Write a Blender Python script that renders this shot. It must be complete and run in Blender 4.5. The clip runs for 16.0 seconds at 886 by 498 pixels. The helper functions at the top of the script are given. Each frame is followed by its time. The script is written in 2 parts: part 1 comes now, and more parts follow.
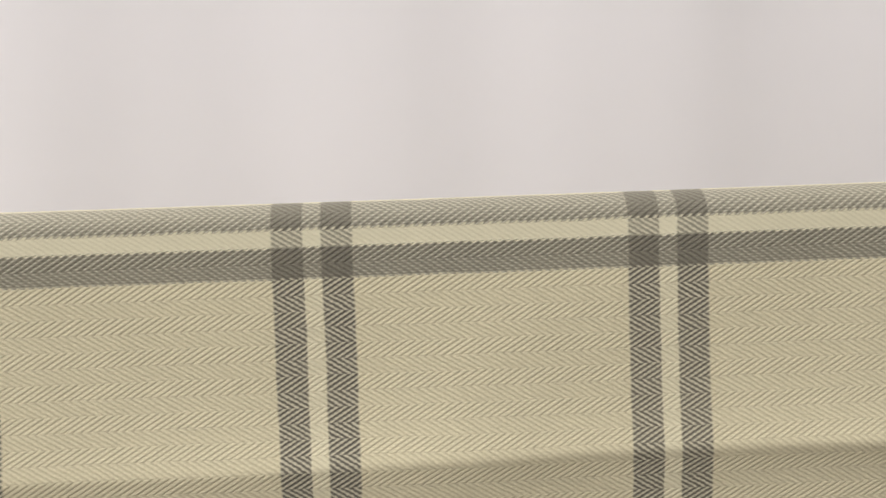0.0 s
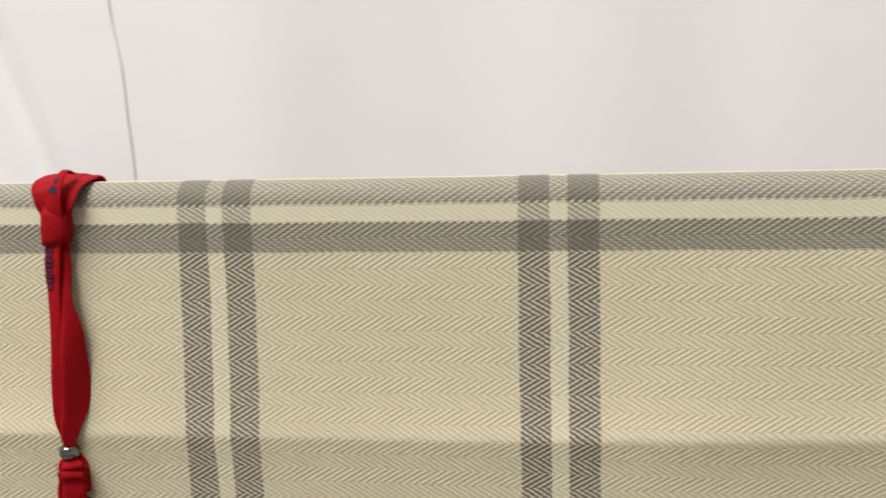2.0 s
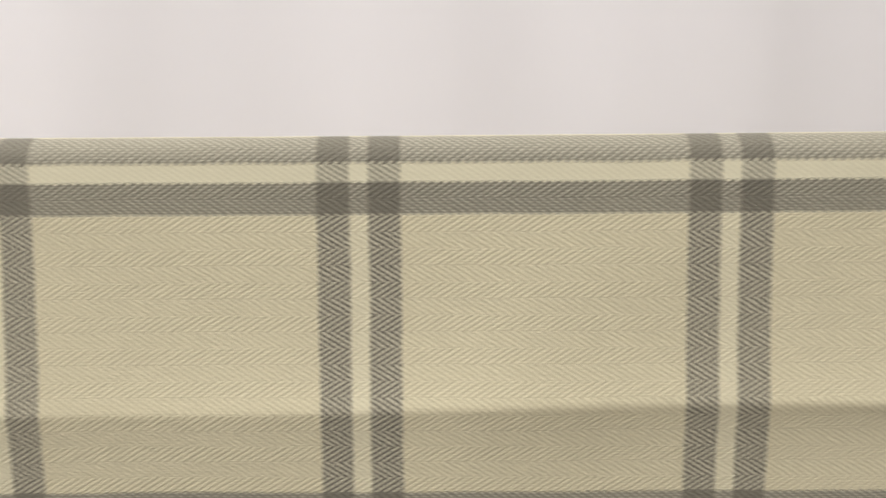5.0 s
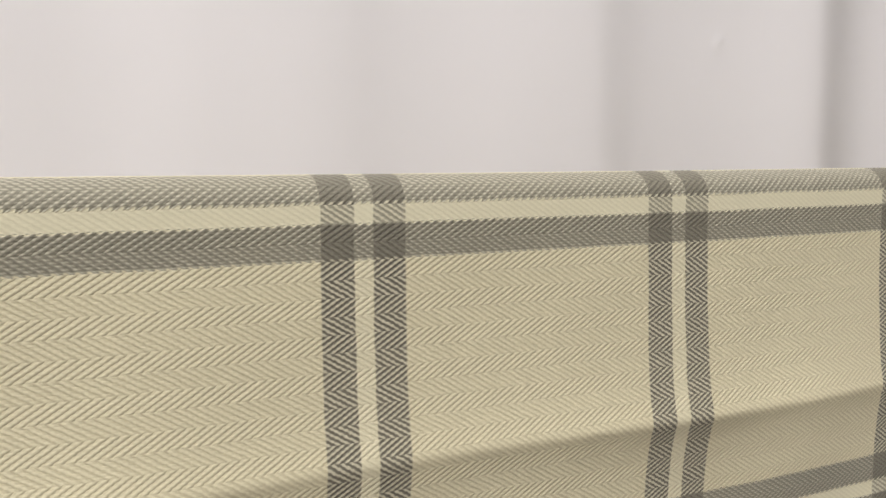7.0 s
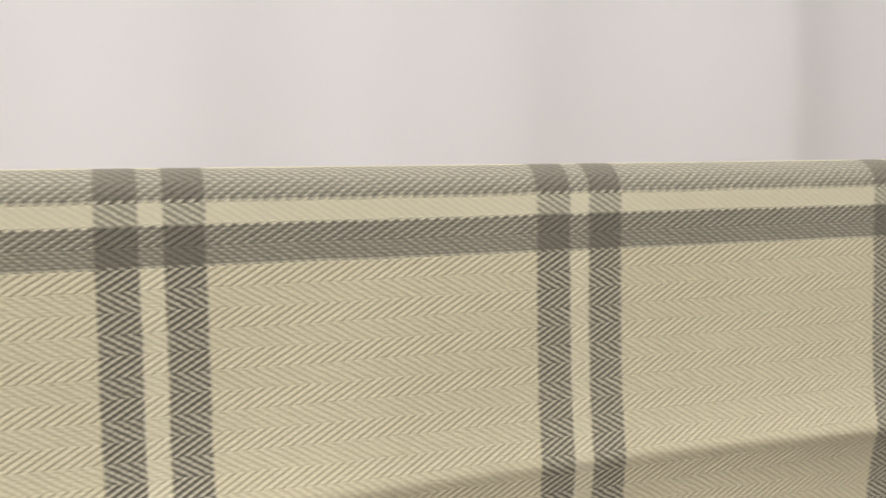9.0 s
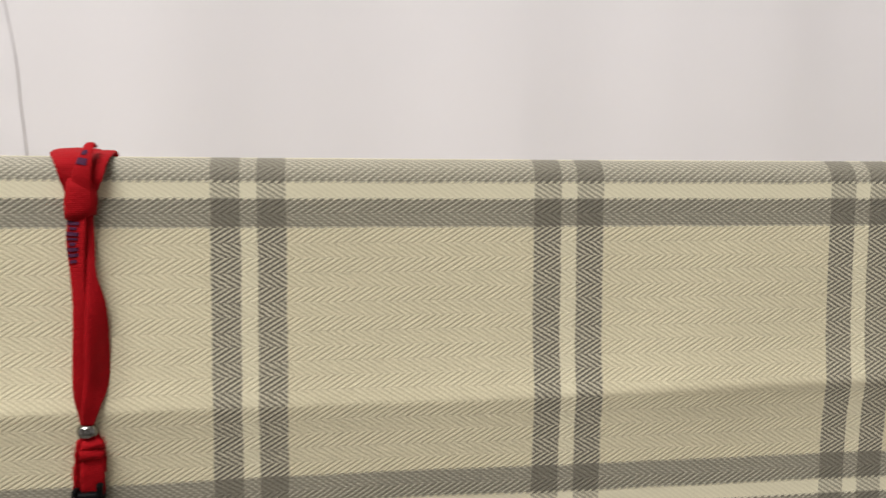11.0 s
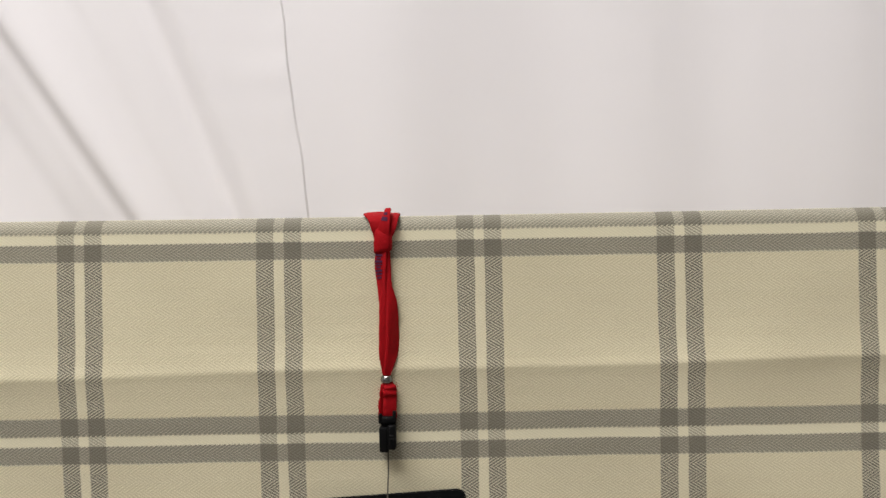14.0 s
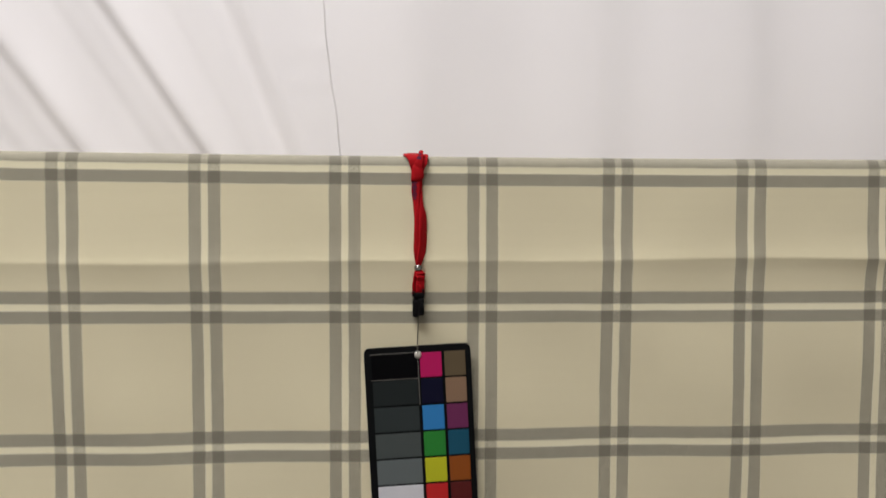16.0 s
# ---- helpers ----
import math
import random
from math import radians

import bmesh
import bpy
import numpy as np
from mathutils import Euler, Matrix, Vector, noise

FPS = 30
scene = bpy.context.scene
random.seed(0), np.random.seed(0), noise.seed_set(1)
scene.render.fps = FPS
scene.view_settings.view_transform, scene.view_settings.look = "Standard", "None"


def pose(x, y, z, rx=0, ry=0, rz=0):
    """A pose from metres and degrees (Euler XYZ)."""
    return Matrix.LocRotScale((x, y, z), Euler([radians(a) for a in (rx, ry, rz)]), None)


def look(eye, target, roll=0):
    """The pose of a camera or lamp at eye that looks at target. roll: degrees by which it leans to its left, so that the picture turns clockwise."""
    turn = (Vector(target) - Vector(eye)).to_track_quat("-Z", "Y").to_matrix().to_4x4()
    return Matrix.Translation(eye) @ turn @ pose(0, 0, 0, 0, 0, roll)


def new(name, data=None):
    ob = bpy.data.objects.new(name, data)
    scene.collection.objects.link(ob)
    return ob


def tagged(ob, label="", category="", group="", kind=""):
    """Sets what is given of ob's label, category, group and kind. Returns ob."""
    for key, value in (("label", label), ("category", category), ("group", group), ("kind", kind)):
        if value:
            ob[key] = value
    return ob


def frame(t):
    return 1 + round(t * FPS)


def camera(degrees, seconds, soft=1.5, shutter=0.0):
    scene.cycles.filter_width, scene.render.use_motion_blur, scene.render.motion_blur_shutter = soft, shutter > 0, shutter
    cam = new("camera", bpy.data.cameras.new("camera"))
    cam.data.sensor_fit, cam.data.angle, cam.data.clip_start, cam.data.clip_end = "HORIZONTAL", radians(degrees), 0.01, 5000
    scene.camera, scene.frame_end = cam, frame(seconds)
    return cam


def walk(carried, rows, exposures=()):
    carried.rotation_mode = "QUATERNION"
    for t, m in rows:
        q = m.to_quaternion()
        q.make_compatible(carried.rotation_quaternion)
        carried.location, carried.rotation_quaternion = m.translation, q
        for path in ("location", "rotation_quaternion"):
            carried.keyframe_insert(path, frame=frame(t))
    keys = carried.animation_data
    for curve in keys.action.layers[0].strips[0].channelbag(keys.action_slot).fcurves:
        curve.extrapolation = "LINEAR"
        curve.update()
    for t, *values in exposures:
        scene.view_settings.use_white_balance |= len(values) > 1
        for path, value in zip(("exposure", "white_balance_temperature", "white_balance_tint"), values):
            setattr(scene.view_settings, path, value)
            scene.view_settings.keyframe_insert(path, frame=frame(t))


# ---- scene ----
cam = camera(49.4, 16.0, soft=1.5, shutter=0.4)
# seconds, eye, (pitch, roll, yaw) in degrees
PATH = [
    (0, (0.1743, -0.1939, 1.0062), (-4.80, -2.02, -1.31)),
    (0.5, (0.1680, -0.1914, 1.0121), (-7.08, -0.45, 0.38)),
    (1, (0.1613, -0.1910, 1.0166), (-8.44, -0.20, 2.99)),
    (1.5, (0.1629, -0.1918, 1.0167), (-8.42, -1.58, 6.57)),
    (2, (0.1578, -0.1934, 1.0117), (-7.61, -1.58, 8.53)),
    (2.5, (0.1461, -0.1958, 1.0130), (-8.26, -0.68, 9.93)),
    (3, (0.1414, -0.1954, 1.0137), (-8.45, -0.46, 10.83)),
    (3.5, (0.1434, -0.1935, 1.0108), (-7.84, -0.62, 11.24)),
    (4, (0.1527, -0.1914, 1.0070), (-7.35, -0.57, 8.41)),
    (4.5, (0.1645, -0.1886, 1.0065), (-7.89, -0.52, 5.12)),
    (5, (0.1709, -0.1866, 1.0014), (-7.12, -0.52, 0.69)),
    (5.2, (0.1634, -0.1894, 0.9998), (-6.50, 0.17, -4.41)),
    (7.3, (0.1581, -0.1552, 1.0007), (-4.66, -1.09, -28.48)),
    (7.5, (0.1592, -0.1538, 0.9995), (-4.65, -1.35, -28.91)),
    (8, (0.1586, -0.1499, 0.9993), (-4.54, -1.38, -27.46)),
    (8.2, (0.1559, -0.1473, 0.9993), (-4.79, -1.12, -25.85)),
    (8.5, (0.1524, -0.1475, 0.9971), (-3.79, -1.41, -23.16)),
    (9, (0.1476, -0.1528, 0.9993), (-4.73, -0.78, -18.68)),
    (9.5, (0.1491, -0.1648, 1.0009), (-5.56, -1.01, -10.90)),
    (9.6, (0.1444, -0.1671, 1.0012), (-5.75, -0.85, -11.04)),
    (11.8, (0.0734, -0.2425, 1.0020), (-6.02, -0.81, -4.83)),
    (12, (0.0663, -0.2490, 1.0010), (-6.53, -1.42, -3.95)),
    (12.5, (0.0496, -0.2660, 0.9984), (-4.16, 0.28, -5.12)),
    (13, (0.0533, -0.2724, 1.0021), (-4.55, 0.55, -5.17)),
    (13.5, (0.0620, -0.3009, 0.9956), (-4.01, -0.57, -1.61)),
    (14, (0.0698, -0.3469, 0.9938), (-0.92, -1.21, 0.41)),
    (14.5, (0.0510, -0.3742, 0.9987), (-1.70, -0.67, -6.16)),
    (15, (0.0316, -0.4081, 0.9982), (-3.03, -1.04, -10.26)),
    (15.5, (0.0380, -0.4669, 0.9973), (-3.17, -1.04, -4.47)),
    (16, (0.0283, -0.5045, 0.9847), (-3.71, 0.23, -3.55)),
]


def aimed(eye, turn):
    """Pose of the hand-held camera: heading turn[2], tilt turn[0], lean turn[1]."""
    return pose(*eye, 0, 0, turn[2]) @ pose(0, 0, 0, 90 + turn[0], 0, 0) @ pose(0, 0, 0, 0, 0, turn[1])


walk(cam, [(t, aimed(eye, turn)) for t, eye, turn in PATH],
     [(0.0, -0.09), (1.0, -0.08), (1.5, 0.03), (2.0, 0.02), (3.0, -0.03), (3.5, -0.04), (4.0, -0.08), (5.0, 0.00), (7.5, -0.03), (9.5, -0.05), (12.0, -0.10), (13.0, -0.13), (13.5, -0.09), (14.0, -0.13), (16.0, -0.16)])

# ---- light ----
world = bpy.data.worlds.new("room_air")
world.use_nodes = True
world.node_tree.nodes["Background"].inputs[0].default_value = (1.0, 0.96, 0.93, 1)
world.node_tree.nodes["Background"].inputs[1].default_value = 0.1
scene.world = world


def area_lamp(name, eye, target, width, depth, watts, colour):
    data = bpy.data.lights.new(name, "AREA")
    data.shape, data.size, data.size_y = "RECTANGLE", width, depth
    data.energy, data.color = watts, colour
    ob = new(name, data)
    ob.matrix_world = look(eye, target)
    return ob


area_lamp("ceiling_panel_light", (-0.55, -0.75, 2.50), (0.05, 0.0, 1.0), 1.2, 0.6, 47.0, (1.0, 0.978, 0.975))

# ---- materials ----


class Nodes:
    """Short hand for building a node material."""

    def __init__(self, name):
        self.mat = bpy.data.materials.new(name)
        self.mat.use_nodes = True
        self.tree = self.mat.node_tree
        self.tree.nodes.clear()
        self.out = self.tree.nodes.new("ShaderNodeOutputMaterial")
        self.bsdf = self.tree.nodes.new("ShaderNodeBsdfPrincipled")
        self.tree.links.new(self.bsdf.outputs[0], self.out.inputs[0])

    def put(self, socket, value):
        if hasattr(value, "is_output"):
            self.tree.links.new(value, socket)
        else:
            socket.default_value = value

    def math(self, op, a, b=0.0, c=0.0):
        n = self.tree.nodes.new("ShaderNodeMath")
        n.operation = op
        for s, v in zip(n.inputs, (a, b, c)):
            self.put(s, v)
        return n.outputs[0]

    def noise(self, vec, scale, detail=3.0, rough=0.5):
        n = self.tree.nodes.new("ShaderNodeTexNoise")
        self.put(n.inputs["Vector"], vec)
        n.inputs["Scale"].default_value, n.inputs["Detail"].default_value = scale, detail
        n.inputs["Roughness"].default_value = rough
        return n.outputs["Fac"]

    def mix(self, fac, a, b, blend="MIX"):
        n = self.tree.nodes.new("ShaderNodeMix")
        n.data_type, n.blend_type = "RGBA", blend
        self.put(n.inputs[0], fac)
        self.put(n.inputs[6], a)
        self.put(n.inputs[7], b)
        return n.outputs[2]

    def ramp(self, v, lo, hi):
        n = self.tree.nodes.new("ShaderNodeMapRange")
        n.interpolation_type = "SMOOTHSTEP"
        self.put(n.inputs[0], v)
        n.inputs[1].default_value, n.inputs[2].default_value = lo, hi
        return n.outputs[0]

    def coords(self, kind="Object"):
        return self.tree.nodes.new("ShaderNodeTexCoord").outputs[kind]

    def split(self, vec):
        n = self.tree.nodes.new("ShaderNodeSeparateXYZ")
        self.put(n.inputs[0], vec)
        return n.outputs

    def join(self, x, y, z):
        n = self.tree.nodes.new("ShaderNodeCombineXYZ")
        for s, v in zip(n.inputs, (x, y, z)):
            self.put(s, v)
        return n.outputs[0]

    def bump(self, height, distance, strength=1.0):
        n = self.tree.nodes.new("ShaderNodeBump")
        n.inputs["Strength"].default_value, n.inputs["Distance"].default_value = strength, distance
        self.put(n.inputs["Height"], height)
        self.tree.links.new(n.outputs[0], self.bsdf.inputs["Normal"])

    def set(self, **kw):
        for k, v in kw.items():
            self.put(self.bsdf.inputs[k.replace("_", " ")], v)
        return self.mat


def rgb(r, g, b):
    return (r, g, b, 1.0)


REPEAT = 0.072          # one check of the cloth
ROW = REPEAT / 22       # one herringbone row
LINE = REPEAT / 41      # spacing of twill lines along a row


def herringbone():
    """Check woven in herringbone twill: dark warp stripes, grey weft bands, cream ground."""
    m = Nodes("herringbone_check")
    uv = m.split(m.coords("UV"))
    flat = m.join(uv[0], uv[1], 0.0)
    wob = m.math("MULTIPLY", m.math("SUBTRACT", m.noise(flat, 60.0, 2.0), 0.5), 0.0007)
    wob2 = m.math("MULTIPLY", m.math("SUBTRACT", m.noise(flat, 900.0, 1.0), 0.5), 0.00028)
    u = m.math("ADD", m.math("ADD", uv[0], wob), wob2)
    v = m.math("ADD", m.math("ADD", uv[1], m.math("MULTIPLY", wob, 0.7)), wob2)
    # twill lines, turning at each row and stepping from pick to pick
    pick = ROW / 6
    picks = m.math("DIVIDE", v, pick)
    stepped = m.math("MULTIPLY", m.math("ADD", m.math("FLOOR", picks), 0.5), pick)
    v_step = m.math("ADD", m.math("MULTIPLY", stepped, 0.34), m.math("MULTIPLY", v, 0.66))
    turn = m.math("PINGPONG", m.math("ADD", v_step, ROW), ROW)
    ph = m.math("ADD", m.math("DIVIDE", u, LINE), m.math("MULTIPLY", m.math("DIVIDE", turn, ROW), -3.0))
    # each row is set half a line off the one before, which breaks the points of the chevrons
    odd = m.math("FLOORED_MODULO", m.math("FLOOR", m.math("DIVIDE", v, ROW)), 2.0)
    ph = m.math("ADD", ph, m.math("MULTIPLY", odd, 0.5))
    fr = m.math("FRACT", ph)
    tri = m.math("MULTIPLY", m.math("ABSOLUTE", m.math("SUBTRACT", fr, 0.5)), 2.0)
    warp_up = m.ramp(tri, 0.20, 0.66)
    # threads along each line
    thread_u = m.math("SINE", m.math("MULTIPLY", u, 2 * math.pi / (LINE / 4)))
    thread_v = m.math("COSINE", m.math("MULTIPLY", picks, 2 * math.pi))
    bead = m.ramp(thread_v, 0.4, -0.7)
    # stripe masks; the edge steps with the twill
    step_u = m.math("MULTIPLY", m.math("SUBTRACT", warp_up, 0.5), 0.0005)
    step_v = m.math("MULTIPLY", m.math("SUBTRACT", warp_up, 0.5), 0.0004)

    def pair(c, step):
        w = m.math("FLOORED_MODULO", m.math("ADD", c, step), REPEAT)
        w = m.math("DIVIDE", w, ROW)
        first = m.math("MULTIPLY", m.ramp(w, 0.0, 0.10), m.math("SUBTRACT", 1.0, m.ramp(w, 1.93, 2.03)))
        second = m.math("MULTIPLY", m.ramp(w, 3.05, 3.15), m.math("SUBTRACT", 1.0, m.ramp(w, 4.98, 5.08)))
        gap = m.math("MULTIPLY", m.ramp(w, 1.95, 2.05), m.math("SUBTRACT", 1.0, m.ramp(w, 3.0, 3.1)))
        return m.math("ADD", first, second), gap

    warp_dark, warp_gap = pair(u, 0.0)
    weft_dark, weft_gap = pair(v, step_v)
    tone = m.noise(flat, 14.0, 3.0)
    fleck = m.noise(m.join(m.math("MULTIPLY", u, 1.0), m.math("MULTIPLY", v, 3.0), 0.0), 1400.0, 2.0)
    cream_warp = m.mix(fleck, rgb(0.540, 0.482, 0.316), rgb(0.640, 0.578, 0.396))
    cream_weft = m.mix(fleck, rgb(0.685, 0.626, 0.432), rgb(0.795, 0.736, 0.532))
    grey_warp = m.mix(fleck, rgb(0.106, 0.096, 0.073), rgb(0.180, 0.166, 0.131))
    grey_weft = m.mix(fleck, rgb(0.176, 0.163, 0.122), rgb(0.262, 0.245, 0.190))
    pale_warp = m.mix(weft_dark, cream_warp, rgb(0.52, 0.49, 0.38))
    warp = m.mix(warp_dark, pale_warp, grey_warp)
    weft = m.mix(weft_dark, cream_weft, grey_weft)
    weft = m.mix(m.math("MULTIPLY", m.math("MULTIPLY", warp_dark, m.math("SUBTRACT", 1.0, weft_dark)), 0.45), weft, rgb(0.38, 0.36, 0.30))
    base = m.mix(warp_up, weft, warp)
    # dense bands: the warp shows only as beads between the weft
    dense = m.math("MULTIPLY", m.math("MULTIPLY", weft_dark, m.math("SUBTRACT", 1.0, m.math("MULTIPLY", warp_dark, 0.75))),
                   m.math("SUBTRACT", 0.74, m.math("MULTIPLY", bead, 0.50)))
    base = m.mix(dense, base, weft)
    # the pale lines between two bands are nearly all weft
    base = m.mix(m.math("MULTIPLY", weft_gap, m.math("SUBTRACT", 0.60, m.math("MULTIPLY", warp_dark, 0.30))), base, rgb(0.78, 0.74, 0.55))
    base = m.mix(m.math("MULTIPLY", m.math("MULTIPLY", warp_gap, m.math("SUBTRACT", 1.0, weft_dark)), 0.35), base, rgb(0.78, 0.74, 0.55))
    base = m.mix(m.math("MULTIPLY", m.ramp(tone, 0.35, 0.75), 0.10), base, rgb(0.46, 0.41, 0.27))
    # round ribs with sharp grooves between them, the picks lying across them as beads
    rib = m.math("SUBTRACT", 1.0, m.math("POWER", tri, 2.2))
    height = m.math("ADD", rib, m.math("SUBTRACT", m.math("MULTIPLY", thread_u, 0.03), m.math("MULTIPLY", thread_v, 0.09)))
    height = m.math("ADD", height, m.math("MULTIPLY", fleck, 0.25))
    height = m.math("MULTIPLY", height, m.math("SUBTRACT", 1.0, m.math("MULTIPLY", m.math("MULTIPLY", weft_gap, m.math("SUBTRACT", 1.0, warp_dark)), 0.65)))
    # light raking one diagonal is put into the relief: every second row is deeper
    height = m.math("MULTIPLY", height, m.math("ADD", m.math("ADD", 0.58, m.math("MULTIPLY", odd, 0.34)), m.math("MULTIPLY", weft_dark, 0.22)))
    m.bump(height, 0.00013, 0.9)
    return m.set(Base_Color=base, Roughness=0.82, Sheen_Weight=0.12, Sheen_Roughness=0.5, Specular_IOR_Level=0.25)


def white_cloth():
    m = Nodes("white_sheet_cloth")
    co = m.coords()
    big = m.noise(co, 5.0, 4.0)
    fine = m.noise(co, 2600.0, 2.0)
    xyz = m.split(co)
    weave = m.math("MULTIPLY", m.math("SINE", m.math("MULTIPLY", xyz[0], 2 * math.pi / 0.0005)),
                   m.math("SINE", m.math("MULTIPLY", xyz[2], 2 * math.pi / 0.0005)))
    base = m.mix(big, rgb(0.800, 0.776, 0.782), rgb(0.840, 0.815, 0.825))
    m.bump(m.math("ADD", m.math("MULTIPLY", weave, 0.3), fine), 0.00006, 0.5)
    return m.set(Base_Color=base, Roughness=0.85, Sheen_Weight=0.1, Specular_IOR_Level=0.2)


def red_ribbon():
    m = Nodes("red_satin_ribbon")
    co = m.coords()
    xyz = m.split(co)
    ribs = m.math("SINE", m.math("MULTIPLY", xyz[2], 2 * math.pi / 0.00042))
    n = m.noise(co, 350.0, 3.0)
    base = m.mix(n, rgb(0.255, 0.002, 0.005), rgb(0.35, 0.004, 0.008))
    m.bump(m.math("ADD", m.math("MULTIPLY", ribs, 0.07), m.noise(co, 1500.0, 3.0)), 0.00022, 0.8)
    return m.set(Base_Color=base, Roughness=0.75, Sheen_Weight=0.04, Sheen_Tint=rgb(1.0, 0.2, 0.15), Specular_IOR_Level=0.10)


def plain(name, colour, rough, metal=0.0, grain=0.12, scale=400.0, relief=0.00004, spec=0.5):
    m = Nodes(name)
    co = m.coords()
    n = m.noise(co, scale, 4.0, 0.6)
    lo = rgb(*[c * (1 - grain) for c in colour])
    hi = rgb(*[min(1.0, c * (1 + grain)) for c in colour])
    m.bump(m.noise(co, scale * 6, 2.0), relief, 0.5)
    return m.set(Base_Color=m.mix(n, lo, hi), Roughness=rough, Metallic=metal, Specular_IOR_Level=spec)


M_CHECK = herringbone()
M_SHEET = white_cloth()
M_RED = red_ribbon()
M_PRINT = plain("violet_print", (0.060, 0.012, 0.040), 0.8, spec=0.2)
M_STEEL = plain("polished_steel", (0.25, 0.245, 0.23), 0.04, 1.0, 0.04)
M_BLACK = plain("black_plastic", (0.0045, 0.0045, 0.0047), 0.5, spec=0.08)
M_CORD = plain("dark_cord", (0.05, 0.042, 0.03), 0.7)
M_CARD = plain("black_card", (0.003, 0.0035, 0.004), 0.6, spec=0.1)
M_BOARD = plain("grey_board", (0.45, 0.43, 0.40), 0.8, scale=60.0)
M_WALL = plain("room_paint", (0.70, 0.69, 0.67), 0.9, scale=30.0)
M_FLOOR = plain("floor_vinyl", (0.30, 0.27, 0.24), 0.6, scale=25.0)

# ---- building helpers ----


def part(name, bm, material, parent=None, label="", smooth=False):
    me = bpy.data.meshes.new(name)
    bm.normal_update()
    bm.to_mesh(me)
    bm.free()
    me.materials.append(material)
    if smooth:
        me.polygons.foreach_set("use_smooth", [True] * len(me.polygons))
    ob = new(name, me)
    if parent is not None:
        ob.parent = parent
    if label:
        tagged(ob, label)
    return ob


def box(x0, x1, y0, y1, z0, z1, bevel=0.0, segments=2):
    bm = bmesh.new()
    bmesh.ops.create_cube(bm, size=1.0, matrix=Matrix.LocRotScale(
        ((x0 + x1) / 2, (y0 + y1) / 2, (z0 + z1) / 2), None, (x1 - x0, y1 - y0, z1 - z0)))
    if bevel:
        bmesh.ops.bevel(bm, geom=bm.edges[:], offset=bevel, segments=segments, profile=0.5, affect="EDGES")
    return bm


def sheet(name, xs, ts, place, material, uv=None):
    """A smooth cloth sheet: place(x, t) gives each point, uv(x, t) its cloth coordinates."""
    nx, nt = len(xs), len(ts)
    verts = [place(x, t) for t in ts for x in xs]
    faces = [(j * nx + i, j * nx + i + 1, (j + 1) * nx + i + 1, (j + 1) * nx + i)
             for j in range(nt - 1) for i in range(nx - 1)]
    me = bpy.data.meshes.new(name)
    me.from_pydata(verts, [], faces)
    if uv:
        layer = me.uv_layers.new(name="cloth")
        table = np.array([uv(x, t) for t in ts for x in xs], dtype=np.float32)
        corner = np.empty(len(me.loops), dtype=np.int32)
        me.loops.foreach_get("vertex_index", corner)
        layer.data.foreach_set("uv", table[corner].ravel())
    me.materials.append(material)
    me.polygons.foreach_set("use_smooth", [True] * len(me.polygons))
    return new(name, me)


def spaced(*runs):
    """Numbers in runs of (start, end, step), joined without doubles."""
    out = []
    for a, b, step in runs:
        n = max(1, round(abs(b - a) / step))
        out += [a + (b - a) * i / n for i in range(n)]
    return out + [runs[-1][1]]


def ease(a, b, v):
    k = min(1.0, max(0.0, (v - a) / (b - a)))
    return k * k * (3 - 2 * k)


# ---- room ----
RX0, RX1, RY0, RY1, RZ = -1.9, 2.1, -2.6, 0.75, 2.65
tagged(part("floor", box(RX0, RX1, RY0, RY1, -0.1, 0.0), M_FLOOR), "plain grey-brown vinyl floor", "floor", kind="structure")
tagged(part("ceiling", box(RX0 - 0.1, RX1 + 0.1, RY0 - 0.1, RY1 + 0.1, RZ, RZ + 0.1), M_WALL), "plain off-white painted ceiling", "ceiling", kind="structure")
tagged(part("wall_north", box(RX0, RX1, RY1, RY1 + 0.1, 0.0, RZ), M_WALL), "plain off-white wall behind the sheet", "wall", kind="structure")
tagged(part("wall_south", box(RX0, RX1, RY0 - 0.1, RY0, 0.0, RZ), M_WALL), "plain off-white painted wall", "wall", kind="structure")
tagged(part("wall_west", box(RX0 - 0.1, RX0, RY0, RY1, 0.0, RZ), M_WALL), "plain off-white painted wall", "wall", kind="structure")
tagged(part("wall_east", box(RX1, RX1 + 0.1, RY0, RY1, 0.0, RZ), M_WALL), "plain off-white painted wall", "wall", kind="structure")

# ---- white backdrop sheet ----
BACK = 0.128


def pleat(d, height, left, right, core, press=0.24):
    """A raised pleat in the sheet with a narrow line pressed in along its foot; d runs across it."""
    ridge = height * math.exp(-(math.sqrt(d * d + core * core) - core) / (left if d < 0 else right))
    return -ridge + press * height * math.exp(-((d + 0.0045) / (0.6 * core + 0.0030)) ** 2)


def recede(d, slope, fall, soft, run):
    """The sheet turns away past d = 0, flattens, and comes forward again over the run to the next fold."""
    p = soft * math.log1p(math.exp(min(60.0, d / soft)))
    return slope * fall * ((1 - math.exp(-p / fall)) - min(p, run) / run)


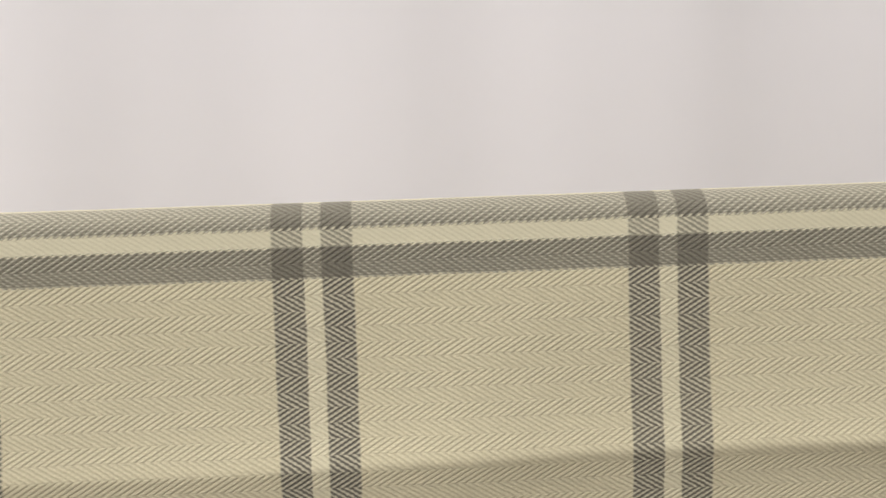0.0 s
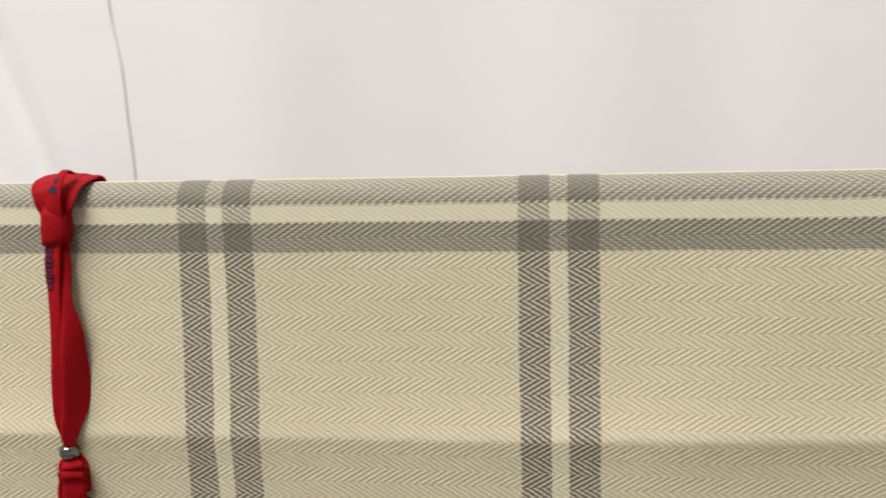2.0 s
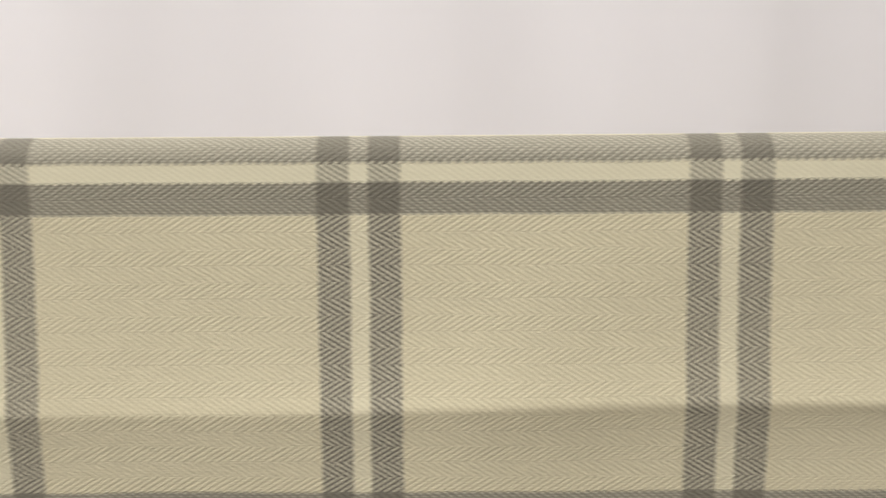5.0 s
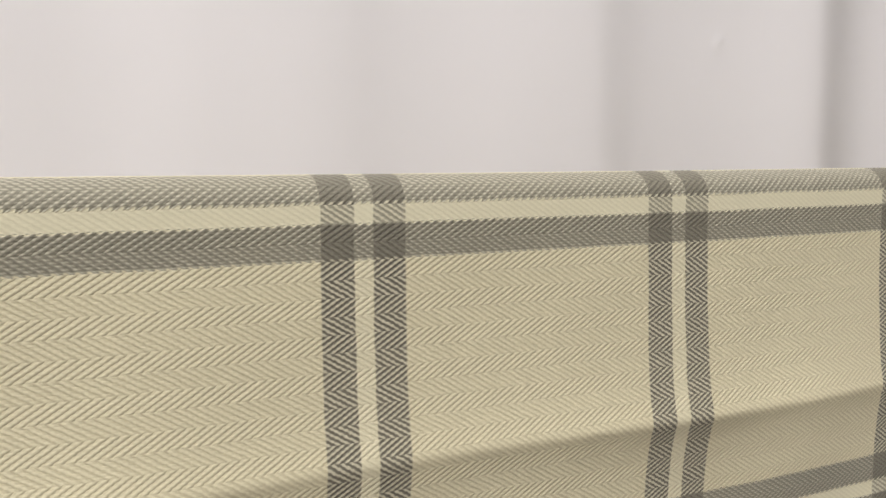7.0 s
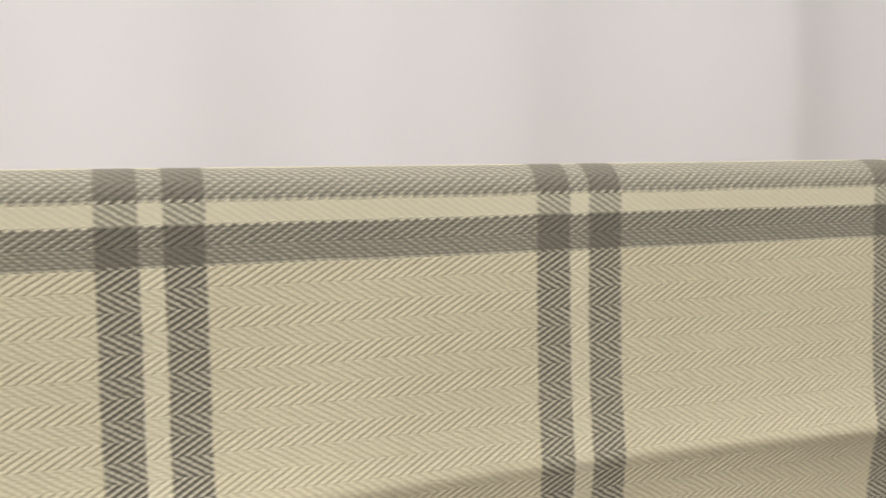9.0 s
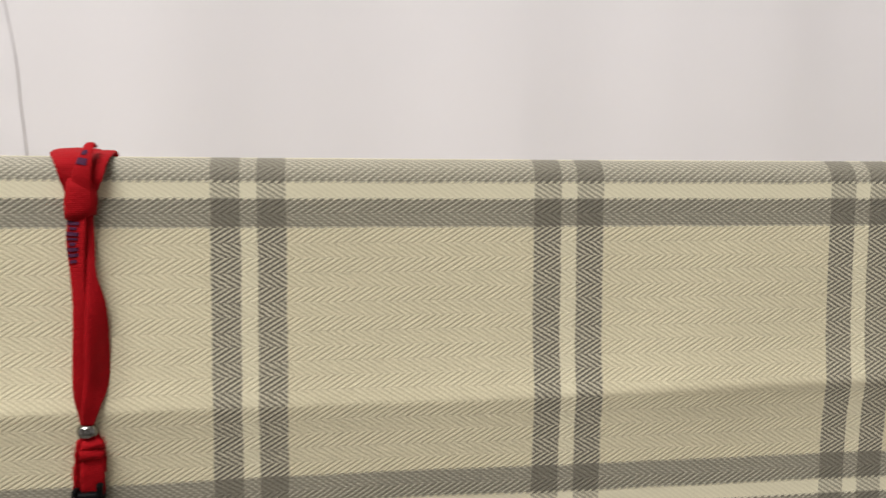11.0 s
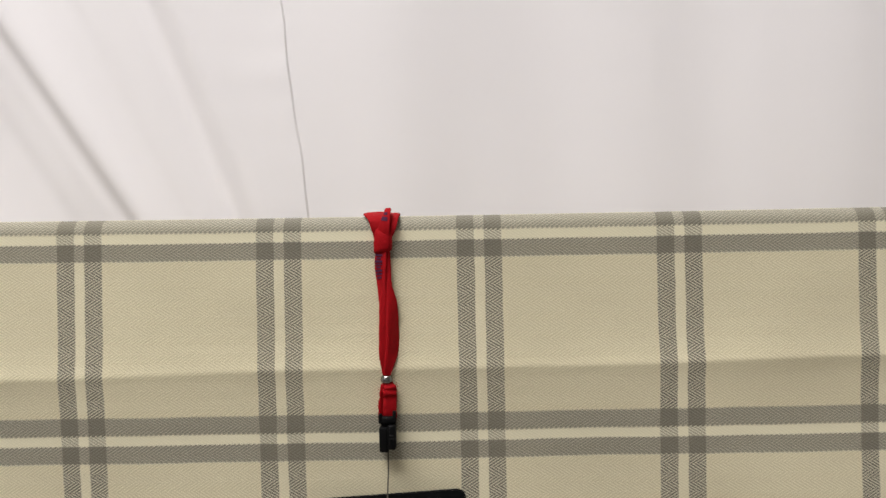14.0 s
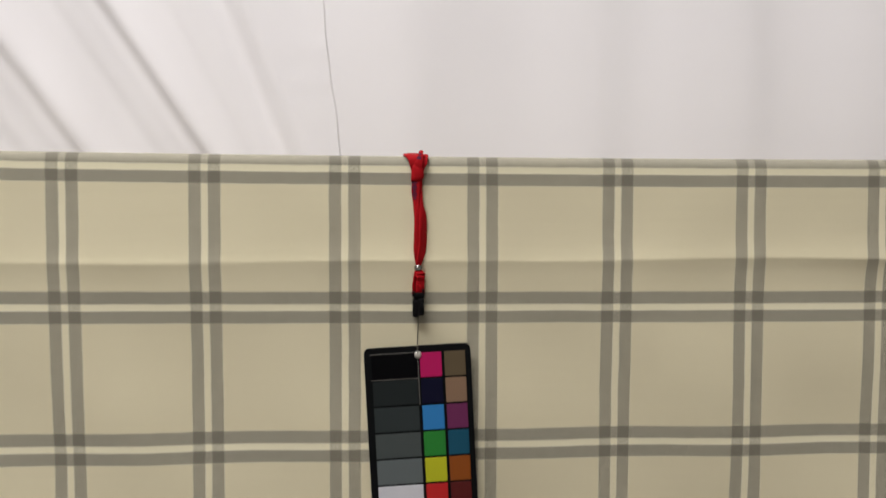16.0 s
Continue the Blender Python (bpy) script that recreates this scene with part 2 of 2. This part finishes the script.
def backdrop_y(x, z):
    y = BACK
    low = ease(1.55, 1.18, z)
    # hem seam where one width of cloth overlaps the next
    s = x - (0.0007 - 0.114 * (z - 1.0) + 0.0005 * math.sin(z * 75) + 0.0002 * math.sin(z * 190))
    y -= 0.0008 * (1.0 + 0.6 * noise.noise((3.0, z * 60.0, 9.0))) * (1 - ease(-0.0003, 0.0006, s)) * math.exp(min(0.0, s) / 0.030)
    # slanting creases pulled towards the lower corner
    for x0, slope, height, left, right, core, press in ((-0.0797, -0.659, 0.0105, 0.0095, 0.024, 0.0040, 0.26), (-0.1576, -0.728, 0.0100, 0.0110, 0.026, 0.0050, 0.24),
                                                 (-0.0287, -0.386, 0.0115, 0.0115, 0.022, 0.0110, 0.78), (-0.250, -0.76, 0.008, 0.010, 0.020, 0.003, 0.24),
                                                 (-0.108, -0.66, 0.0034, 0.012, 0.020, 0.0050, 0.24), (-0.340, -0.80, 0.006, 0.012, 0.018, 0.003, 0.24),
                                                 (-0.052, -0.50, 0.0024, 0.010, 0.016, 0.0050, 0.24), (-0.195, -0.74, 0.0030, 0.012, 0.020, 0.0050, 0.24)):
        bend = 0.10 * (z - 1.0) ** 2
        d = (x - (x0 + slope * (z - 1.0) - bend)) / math.hypot(1.0, slope)
        y += low * pleat(d, height, left, right, core, press)
    # the creased end hangs a little farther back
    y += 0.0072 * ease(0.06, -0.03, x)
    # hanging folds
    for x0, slope, fall, soft, run in ((0.0705, 0.19, 0.020, 0.005, 0.10), (0.172, 0.10, 0.03, 0.006, 0.10), (0.277, 0.30, 0.024, 0.006, 0.095),
                                       (0.375, 0.44, 0.030, 0.0045, 0.11), (0.491, 0.85, 0.034, 0.0045, 0.13), (0.546, 0.25, 0.02, 0.004, 0.08),
                                       (0.63, 0.5, 0.03, 0.004, 0.16), (0.80, 0.5, 0.03, 0.004, 0.18), (0.99, 0.5, 0.03, 0.004, 0.2)):
        drift = 0.006 * math.sin(3.1 * (z - 1.0) + 40 * x0)
        y += recede(x - x0 - drift * (z - 1.0) * 4, slope, fall, soft, run)
    # small pinch in the cloth
    y -= 0.0008 * math.exp(-((x - 0.432) ** 2 + (z - 1.050 - (x - 0.432) * 1.2) ** 2) / 0.0016 ** 2)
    y += 0.004 * noise.noise((x * 5.0, z * 2.0, 3.1)) + 0.0013 * noise.noise((x * 26.0, z * 4.0, 7.7))
    return y


backdrop_sheet = sheet(
    "backdrop_sheet",
    spaced((-1.5, -0.42, 0.03), (-0.42, -0.25, 0.002), (-0.25, -0.02, 0.0011), (-0.02, 0.01, 0.0003), (0.01, 0.60, 0.002), (0.60, 1.7, 0.012)),
    spaced((0.0, 0.90, 0.06), (0.90, 0.985, 0.008), (0.985, 1.13, 0.0016), (1.13, 1.22, 0.004), (1.22, 1.6, 0.02), (1.6, 2.6, 0.10)),
    lambda x, z: (x, backdrop_y(x, z), z), M_SHEET)
tagged(backdrop_sheet, "white cotton backdrop sheet hanging in soft folds and creases", "backdrop sheet")

# ---- checked cloth over its board ----
EDGE_R = 0.0050
A_LINE = 0.9854


def top_z(x):
    return 1.0 - 0.006 * x + 0.014 * x * x if -0.25 < x < 0.5 else 1.0004


def crease_z(x):
    return 0.9455 + 0.006 * x + 0.0006 * math.sin(x * 31 + 1)


def front_y(x, z):
    y = -0.0005 * math.cos(2 * math.pi * x / 0.288) * ease(-0.20, -0.02, x) * ease(0.5, 0.36, x)
    y -= 0.030 * min(0.07, 1.0 - z) * ease(0.18, -0.02, x)
    d = z - crease_z(x)
    h = 0.0021 + 0.0006 * ease(0.17, 0.25, x) + 0.0004 * math.sin(x * 47)
    round_d = math.sqrt(d * d + 0.00035 ** 2)
    y -= h * math.exp(-round_d / (0.010 if d > 0 else 0.0115 - 0.0035 * ease(0.17, 0.25, x)))
    # loose waves lower down
    k = ease(0.955, 0.86, z)
    y += k * 0.0042 * noise.noise((x * 9.0, z * 7.0, 1.3)) + (0.0007 + 0.0006 * ease(0.2, 0.4, x)) * noise.noise((x * 30.0, z * 22.0, 4.2)) * ease(0.995, 0.97, z)
    y += k * 0.0010 * math.sin((x + 0.7 * z) * 60)
    return y


def cloth_place(x, t):
    """t: cloth length from the top of the fold, positive down the front and negative down the back."""
    quarter = EDGE_R * math.pi / 2
    zt = top_z(x)
    if t > quarter:
        z = zt - EDGE_R - (t - quarter)
        return (x, front_y(x, z), z)
    if t < -quarter:
        z = zt - EDGE_R + (t + quarter)
        return (x, 2 * EDGE_R + 0.0006, z)
    a = t / quarter * math.pi / 2
    lean = front_y(x, zt - EDGE_R) * max(0.0, math.sin(a))
    return (x, EDGE_R - EDGE_R * math.sin(a) + lean + (0.0006 * max(0.0, -math.sin(a))), zt - EDGE_R + EDGE_R * math.cos(a))


V_TOP = (1.0 - EDGE_R - A_LINE) + EDGE_R * math.pi / 2


def cloth_weave(x, t):
    """Place in the weave; towards one end the cloth hangs a little askew."""
    askew = ease(0.03, -0.20, x) * max(0.0, t - 0.02)
    return (x - 0.020 * askew, V_TOP - t + 0.016 * askew + 0.015 * max(0.0, t - 0.075))


cloth = sheet(
    "checked_cloth",
    spaced((-0.72, -0.24, 0.012), (-0.24, 0.56, 0.002), (0.56, 1.02, 0.012)),
    spaced((-0.55, -0.02, 0.03), (-0.02, -0.007, 0.002), (-0.007, 0.009, 0.0004), (0.009, 0.045, 0.0018), (0.045, 0.07, 0.0006),
           (0.07, 0.24, 0.002), (0.24, 0.68, 0.012)),
    cloth_place, M_CHECK, cloth_weave)
tagged(cloth, "cream herringbone cloth with grey check, draped over a board", "cloth")
thick = cloth.modifiers.new("thickness", "SOLIDIFY")
thick.thickness, thick.offset = 0.0007, -1.0

tagged(part("display_board", box(-0.70, 1.0, 0.0040, 0.0096, 0.0, 0.9950, 0.0012), M_BOARD),
       "thin grey board standing upright under the checked cloth", "board")

# ---- red lanyard ----


def smooth_path(points, steps):
    """Catmull-Rom through rows of numbers."""
    pts = [np.array(p, dtype=float) for p in points]
    pts = [2 * pts[0] - pts[1]] + pts + [2 * pts[-1] - pts[-2]]
    out = []
    for i in range(1, len(pts) - 2):
        p0, p1, p2, p3 = pts[i - 1:i + 3]
        for k in range(steps):
            s = k / steps
            out.append(0.5 * (2 * p1 + (p2 - p0) * s + (2 * p0 - 5 * p1 + 4 * p2 - p3) * s * s + (3 * p1 - p0 - 3 * p2 + p3) * s ** 3))
    return out + [pts[-2]]


def ribbon(points, thickness=0.00055, steps=8, crumple=0.00008, fold=0.0):
    """Flat band; each row: x, y, z, half width, turn in degrees of its flat side about its length."""
    path = smooth_path(points, steps)
    bm = bmesh.new()
    rings = []
    n = 12
    for i, p in enumerate(path):
        a, b = path[max(0, i - 1)][:3], path[min(len(path) - 1, i + 1)][:3]
        along = Vector(b - a).normalized()
        turn = radians(p[4])
        wide = Vector((math.cos(turn), math.sin(turn), 0.0))
        wide = (wide - along * wide.dot(along)).normalized()
        thin = along.cross(wide).normalized()
        ring = []
        for k in range(n):
            q = 2 * math.pi * k / n
            c, s = math.cos(q), math.sin(q)
            w = math.copysign(abs(c) ** 0.5, c) * p[3]
            h = math.copysign(abs(s) ** 0.8, s) * thickness / 2
            curl = 0.06 * w * w / max(p[3], 1e-5) + fold * math.cos(w / p[3] * 4.4 + 0.05 * i)
            at = Vector(p[:3]) + wide * w + thin * (h + curl)
            ring.append(bm.verts.new(at + noise.noise_vector(at * 900.0) * crumple))
        rings.append(ring)
    for r0, r1 in zip(rings, rings[1:]):
        for k in range(n):
            bm.faces.new((r0[k], r0[(k + 1) % n], r1[(k + 1) % n], r1[k]))
    bm.faces.new(rings[0][::-1])
    bm.faces.new(rings[-1])
    bmesh.ops.recalc_face_normals(bm, faces=bm.faces[:])
    return bm


def rings_mesh(rings):
    bm = bmesh.new()
    rs = [[bm.verts.new(p) for p in ring] for ring in rings]
    n = len(rs[0])
    for r0, r1 in zip(rs, rs[1:]):
        for k in range(n):
            bm.faces.new((r0[k], r0[(k + 1) % n], r1[(k + 1) % n], r1[k]))
    bm.faces.new(rs[0][::-1])
    bm.faces.new(rs[-1])
    bmesh.ops.recalc_face_normals(bm, faces=bm.faces[:])
    return bm


def print_marks(parent, path, marks, thickness):
    """Thin printed bars that lie on a band: from and to along it, and the share of its width."""
    fine = smooth_path(path, 40)
    for a, b, share in marks:
        cut = fine[int(a * len(fine)):int(b * len(fine)) + 2]
        rows = [(p[0] - 0.24 * p[3], p[1] - 0.00003, p[2], p[3] * share, p[4]) for p in cut]
        part("print_bar", ribbon(rows, thickness, 2), M_PRINT, parent, "violet printed mark")


def build_lanyard():
    root = new("lanyard")
    tagged(root, "red printed ribbon lanyard knotted over the cloth edge, with steel bead", "lanyard")
    # loop that runs up over the edge of the cloth and down behind
    part("loop_band", ribbon([(0.0458, -0.0030, 0.9930, 0.0030, 0), (0.0450, -0.0034, 0.9970, 0.0033, 8), (0.0445, -0.0020, 0.9998, 0.0040, 8),
                              (0.0436, 0.0040, 1.0016, 0.0051, 2), (0.0438, 0.0100, 1.0012, 0.0048, 0), (0.0440, 0.0134, 0.9920, 0.0045, 0)]),
         M_RED, root, smooth=True)
    part("loop_band", ribbon([(0.0469, -0.0032, 0.9930, 0.0022, 0), (0.0480, -0.0036, 0.9965, 0.0028, -8), (0.0487, -0.0014, 0.9998, 0.0029, -6),
                              (0.0493, 0.0040, 1.0012, 0.0025, 0), (0.0500, 0.0086, 1.0010, 0.0018, 0), (0.0498, 0.0134, 0.9950, 0.0016, 0)]),
         M_RED, root, smooth=True)
    tab_path = [(0.0462, -0.0044, 0.9925, 0.0023, -6), (0.0467, -0.0049, 0.9970, 0.0021, -12), (0.0475, -0.0040, 1.0008, 0.0015, -20),
                (0.0479, -0.0016, 1.0031, 0.0011, -24), (0.0481, 0.0014, 1.0026, 0.0008, -16)]
    tab = part("loop_tab", ribbon(tab_path), M_RED, root, smooth=True)
    print_marks(tab, tab_path, ((0.36, 0.44, 0.7), (0.50, 0.56, 0.5)), 0.0007)
    # wrapped knot
    rings = []
    for z, hx, hy, cx, slant in ((0.9876, 0.0026, 0.0013, 0.0457, 0.17), (0.9879, 0.0032, 0.0020, 0.0458, 0.16), (0.9893, 0.0033, 0.0022, 0.0459, 0.12),
                                 (0.9911, 0.0034, 0.0023, 0.0460, 0.02), (0.9935, 0.0032, 0.0022, 0.0461, -0.08), (0.9952, 0.0028, 0.0018, 0.0462, -0.16),
                                 (0.9958, 0.0019, 0.0011, 0.0462, -0.18)):
        ring = []
        for k in range(24):
            q = 2 * math.pi * k / 24
            c, s = math.cos(q), math.sin(q)
            x = math.copysign(abs(c) ** 0.7, c) * hx
            y = math.copysign(abs(s) ** 0.8, s) * hy
            ring.append((cx + x, -0.0030 + y, z + slant * x + 0.0002 * math.sin(q * 3 + z * 900)))
        rings.append(ring)
    part("knot", rings_mesh(rings), M_RED, root, smooth=True)
    # two hanging strands
    left_path = [(0.0454, -0.0036, 0.9890, 0.0021, -18), (0.0450, -0.0040, 0.9830, 0.0023, -20), (0.0452, -0.0046, 0.9765, 0.0017, -12),
                 (0.0456, -0.0056, 0.9690, 0.0014, 6), (0.0456, -0.0064, 0.9590, 0.0016, 10), (0.0456, -0.0064, 0.9510, 0.0017, 10),
                 (0.0459, -0.0056, 0.9460, 0.0013, 20), (0.0463, -0.0056, 0.9430, 0.0011, 0)]
    left = part("strand", ribbon(left_path, 0.0012, fold=0.00010), M_RED, root, smooth=True)
    part("strand", ribbon([(0.0468, -0.0028, 0.9890, 0.0016, -6), (0.0472, -0.0032, 0.9825, 0.0014, 0), (0.0478, -0.0044, 0.9760, 0.0011, 16),
                           (0.0487, -0.0050, 0.9690, 0.0022, 38), (0.0487, -0.0052, 0.9610, 0.0031, 54), (0.0485, -0.0052, 0.9540, 0.0031, 52),
                           (0.0473, -0.0062, 0.9480, 0.0020, 30), (0.0464, -0.0057, 0.9430, 0.0011, 0)], 0.0013, fold=0.00026), M_RED, root, smooth=True)
    # worn print down the strand, turned and not to be read
    print_marks(left, left_path, ((0.050, 0.066, 0.66), (0.080, 0.090, 0.44), (0.104, 0.118, 0.66), (0.132, 0.142, 0.62), (0.156, 0.166, 0.40), (0.180, 0.193, 0.66),
                                  (0.208, 0.220, 0.62), (0.236, 0.246, 0.5)), 0.0015)
    # bead: a drilled, flattened ball
    prof = [(0.0009, 0.00152), (0.0013, 0.00156), (0.0018, 0.00120), (0.00213, 0.0006), (0.00222, 0.0), (0.00213, -0.0006), (0.0018, -0.00120), (0.0013, -0.00156), (0.0009, -0.00152)]
    fine = smooth_path(prof, 4)
    part("bead", rings_mesh([[(0.0464 + r * math.cos(2 * math.pi * k / 32), -0.0058 + r * math.sin(2 * math.pi * k / 32), 0.9425 + h)
                              for k in range(32)] for r, h in fine]), M_STEEL, root, "polished steel bead", smooth=True)
    # short ends below the bead, gathered and sewn into the buckle
    part("ribbon_end", ribbon([(0.0461, -0.0057, 0.9412, 0.0011, 0), (0.0452, -0.0062, 0.9393, 0.0013, 34), (0.0449, -0.0056, 0.9360, 0.0017, 44),
                               (0.0447, -0.0056, 0.9320, 0.0018, 36), (0.0448, -0.0056, 0.9288, 0.0016, 20)], 0.0011, 8, 0.0003), M_RED, root, smooth=True)
    part("ribbon_end", ribbon([(0.0466, -0.0057, 0.9412, 0.0011, 0), (0.0474, -0.0070, 0.9397, 0.0024, 14), (0.0474, -0.0060, 0.9388, 0.0026, 26),
                               (0.0474, -0.0072, 0.9377, 0.0025, 24), (0.0474, -0.0065, 0.9366, 0.0024, 20), (0.0474, -0.0068, 0.9330, 0.0025, 18),
                               (0.0473, -0.0064, 0.9288, 0.0023, 6)], 0.0013, 8, 0.0003), M_RED, root, smooth=True)
    part("ribbon_end", ribbon([(0.0470, -0.0052, 0.9408, 0.0015, 10), (0.0485, -0.0044, 0.9400, 0.0016, 50), (0.0490, -0.0044, 0.9384, 0.0015, 60),
                               (0.0487, -0.0046, 0.9330, 0.0015, 60)], 0.0009), M_RED, root, smooth=True)
    # frayed threads at the cut edges
    for x, z, dx, dz in ((0.0496, 0.9392, 0.0009, 0.0008), (0.0499, 0.9381, 0.0010, -0.0003), (0.0495, 0.9399, 0.0004, 0.0010), (0.0440, 0.9376, -0.0009, 0.0003),
                         (0.0438, 0.9384, -0.0006, 0.0009), (0.0437, 0.9352, -0.0007, -0.0004), (0.0434, 0.9330, -0.0005, 0.0004), (0.0498, 0.9352, 0.0005, -0.0004)):
        way = smooth_path([(x - dx, -0.0060, z - 0.4 * dz), (x, -0.0063, z), (x + 0.7 * dx, -0.0066, z + 0.8 * dz), (x + 0.8 * dx, -0.0062, z + 1.5 * dz)], 3)
        part("frayed_thread", rings_mesh([[(p[0] + 0.00008 * math.cos(2 * math.pi * k / 5), p[1] + 0.00008 * math.sin(2 * math.pi * k / 5), p[2])
                                           for k in range(5)] for p in way]), M_RED, root)
    buckle = part("buckle", box(0.0435, 0.0466, -0.0088, -0.0036, 0.9170, 0.9258, 0.0006, 3), M_BLACK, root, "black plastic release buckle", smooth=True)
    part("latch", box(0.0464, 0.0494, -0.0094, -0.0038, 0.9179, 0.9267, 0.0008, 3), M_BLACK, buckle, smooth=True)
    part("neck", box(0.0442, 0.0487, -0.0078, -0.0042, 0.9250, 0.9280, 0.0004, 2), M_BLACK, buckle)
    part("buckle_socket", box(0.0433, 0.0495, -0.0086, -0.0034, 0.9271, 0.9297, 0.0006, 3), M_BLACK, buckle, smooth=True)
    part("prong", box(0.0433, 0.0445, -0.0089, -0.0036, 0.9285, 0.9305, 0.0004, 2), M_BLACK, buckle)
    part("prong", box(0.0483, 0.0495, -0.0087, -0.0036, 0.9285, 0.9316, 0.0004, 2), M_BLACK, buckle)
    part("ridge", box(0.0468, 0.0490, -0.0097, -0.0092, 0.9227, 0.9232, 0.0002, 1), M_BLACK, buckle)
    part("ridge", box(0.0468, 0.0490, -0.0097, -0.0092, 0.9216, 0.9221, 0.0002, 1), M_BLACK, buckle)
    cord = smooth_path([(0.0464, -0.0058, 0.9176), (0.0463, -0.0060, 0.9100), (0.0460, -0.0072, 0.9030), (0.0460, -0.0092, 0.8990), (0.0460, -0.0084, 0.8974)], 6)
    part("cord", rings_mesh([[(p[0] + 0.00026 * math.cos(2 * math.pi * k / 8), p[1] + 0.00026 * math.sin(2 * math.pi * k / 8), p[2]) for k in range(8)]
                             for p in cord]), M_CORD, root, "thin dark cord", smooth=True)
    return root


build_lanyard()

# ---- colour reference card ----
CARD_W, CARD_H = 0.0557, 0.0915
PATCH_COLOURS = (
    ("black", 0.0015, 0.0015, 0.002), ("magenta", 0.40, 0.012, 0.095), ("umber", 0.105, 0.078, 0.045),
    ("charcoal", 0.0165, 0.0205, 0.0205), ("navy", 0.006, 0.006, 0.020), ("tan", 0.215, 0.135, 0.085),
    ("dark grey", 0.029, 0.036, 0.036), ("blue", 0.030, 0.175, 0.42), ("plum", 0.130, 0.026, 0.080),
    ("grey", 0.060, 0.070, 0.068), ("green", 0.025, 0.19, 0.032), ("teal", 0.012, 0.070, 0.115),
    ("mid grey", 0.107, 0.123, 0.124), ("yellow", 0.42, 0.43, 0.020), ("orange", 0.225, 0.062, 0.012),
    ("white", 0.55, 0.55, 0.58), ("red", 0.44, 0.022, 0.022), ("maroon", 0.085, 0.014, 0.013))


def rounded_plate(w, h, r, y0, y1):
    """Upright plate with rounded corners; x right and z down from its top left corner."""
    bm = bmesh.new()
    ring = []
    for cx, cz, a0 in ((w - r, -r, 0), (r, -r, 90), (r, -h + r, 180), (w - r, -h + r, 270)):
        for k in range(7):
            a = radians(a0 + 15 * k)
            ring.append((cx + r * math.cos(a), cz + r * math.sin(a)))
    front = bm.faces.new([bm.verts.new((x, y0, z)) for x, z in ring])
    back = bmesh.ops.extrude_face_region(bm, geom=[front])
    bmesh.ops.translate(bm, vec=(0, y1 - y0, 0), verts=[v for v in back["geom"] if isinstance(v, bmesh.types.BMVert)])
    bmesh.ops.recalc_face_normals(bm, faces=bm.faces[:])
    bmesh.ops.bevel(bm, geom=[e for e in bm.edges if abs(e.verts[0].co.y - e.verts[1].co.y) < 1e-7], offset=0.00025, segments=2, affect="EDGES")
    return bm


def build_card():
    root = new("colour_card")
    root.matrix_world = pose(0.0179, -0.0070, 0.9004, 0.0, -3.1, 0.0)
    tagged(root, "black colour reference card with patches, hanging from red lanyard", "colour card")
    body = part("card_body", rounded_plate(CARD_W, CARD_H, 0.0032, -0.0008, 0.0008), M_CARD, root)
    columns = ((0.0038, 0.0274), (0.0290, 0.0403), (0.0418, 0.0527))
    for i, (name, r, g, b) in enumerate(PATCH_COLOURS):
        row, col = divmod(i, 3)
        x0, x1 = columns[col]
        z1 = -0.0037 - row * 0.01395
        mat = plain("patch_" + name.replace(" ", "_"), (r, g, b), 0.6, grain=0.05, scale=900.0, spec=0.06)
        part("patch", box(x0, x1, -0.00115, -0.0006, z1 - 0.0129, z1, 0.00012, 1), mat, body, name + " patch")
    # thin raised edge round the black patch and beside the greys
    for x0, x1, z0, z1 in ((0.0034, 0.0276, -0.00345, -0.0032), (0.0034, 0.0276, -0.01705, -0.0168), (0.0278, 0.0281, -0.0310, -0.0034)):
        part("ruling", box(x0, x1, -0.0010, -0.0006, z0, z1), plain("grey_ruling", (0.16, 0.15, 0.13), 0.6), body)
    dome = [(0.0019, -0.0007), (0.0019, -0.0011), (0.0016, -0.0017), (0.0010, -0.0021), (0.0003, -0.0022)]
    cx, cz = 0.0281, -0.0046
    part("rivet", rings_mesh([[(cx + r * math.cos(2 * math.pi * k / 24), y, cz + r * math.sin(2 * math.pi * k / 24)) for k in range(24)]
                              for r, y in smooth_path(dome, 3)]), plain("pearl_rivet", (0.62, 0.60, 0.54), 0.3, 0.6), root, "pale metal rivet", smooth=True)
    return root


build_card()
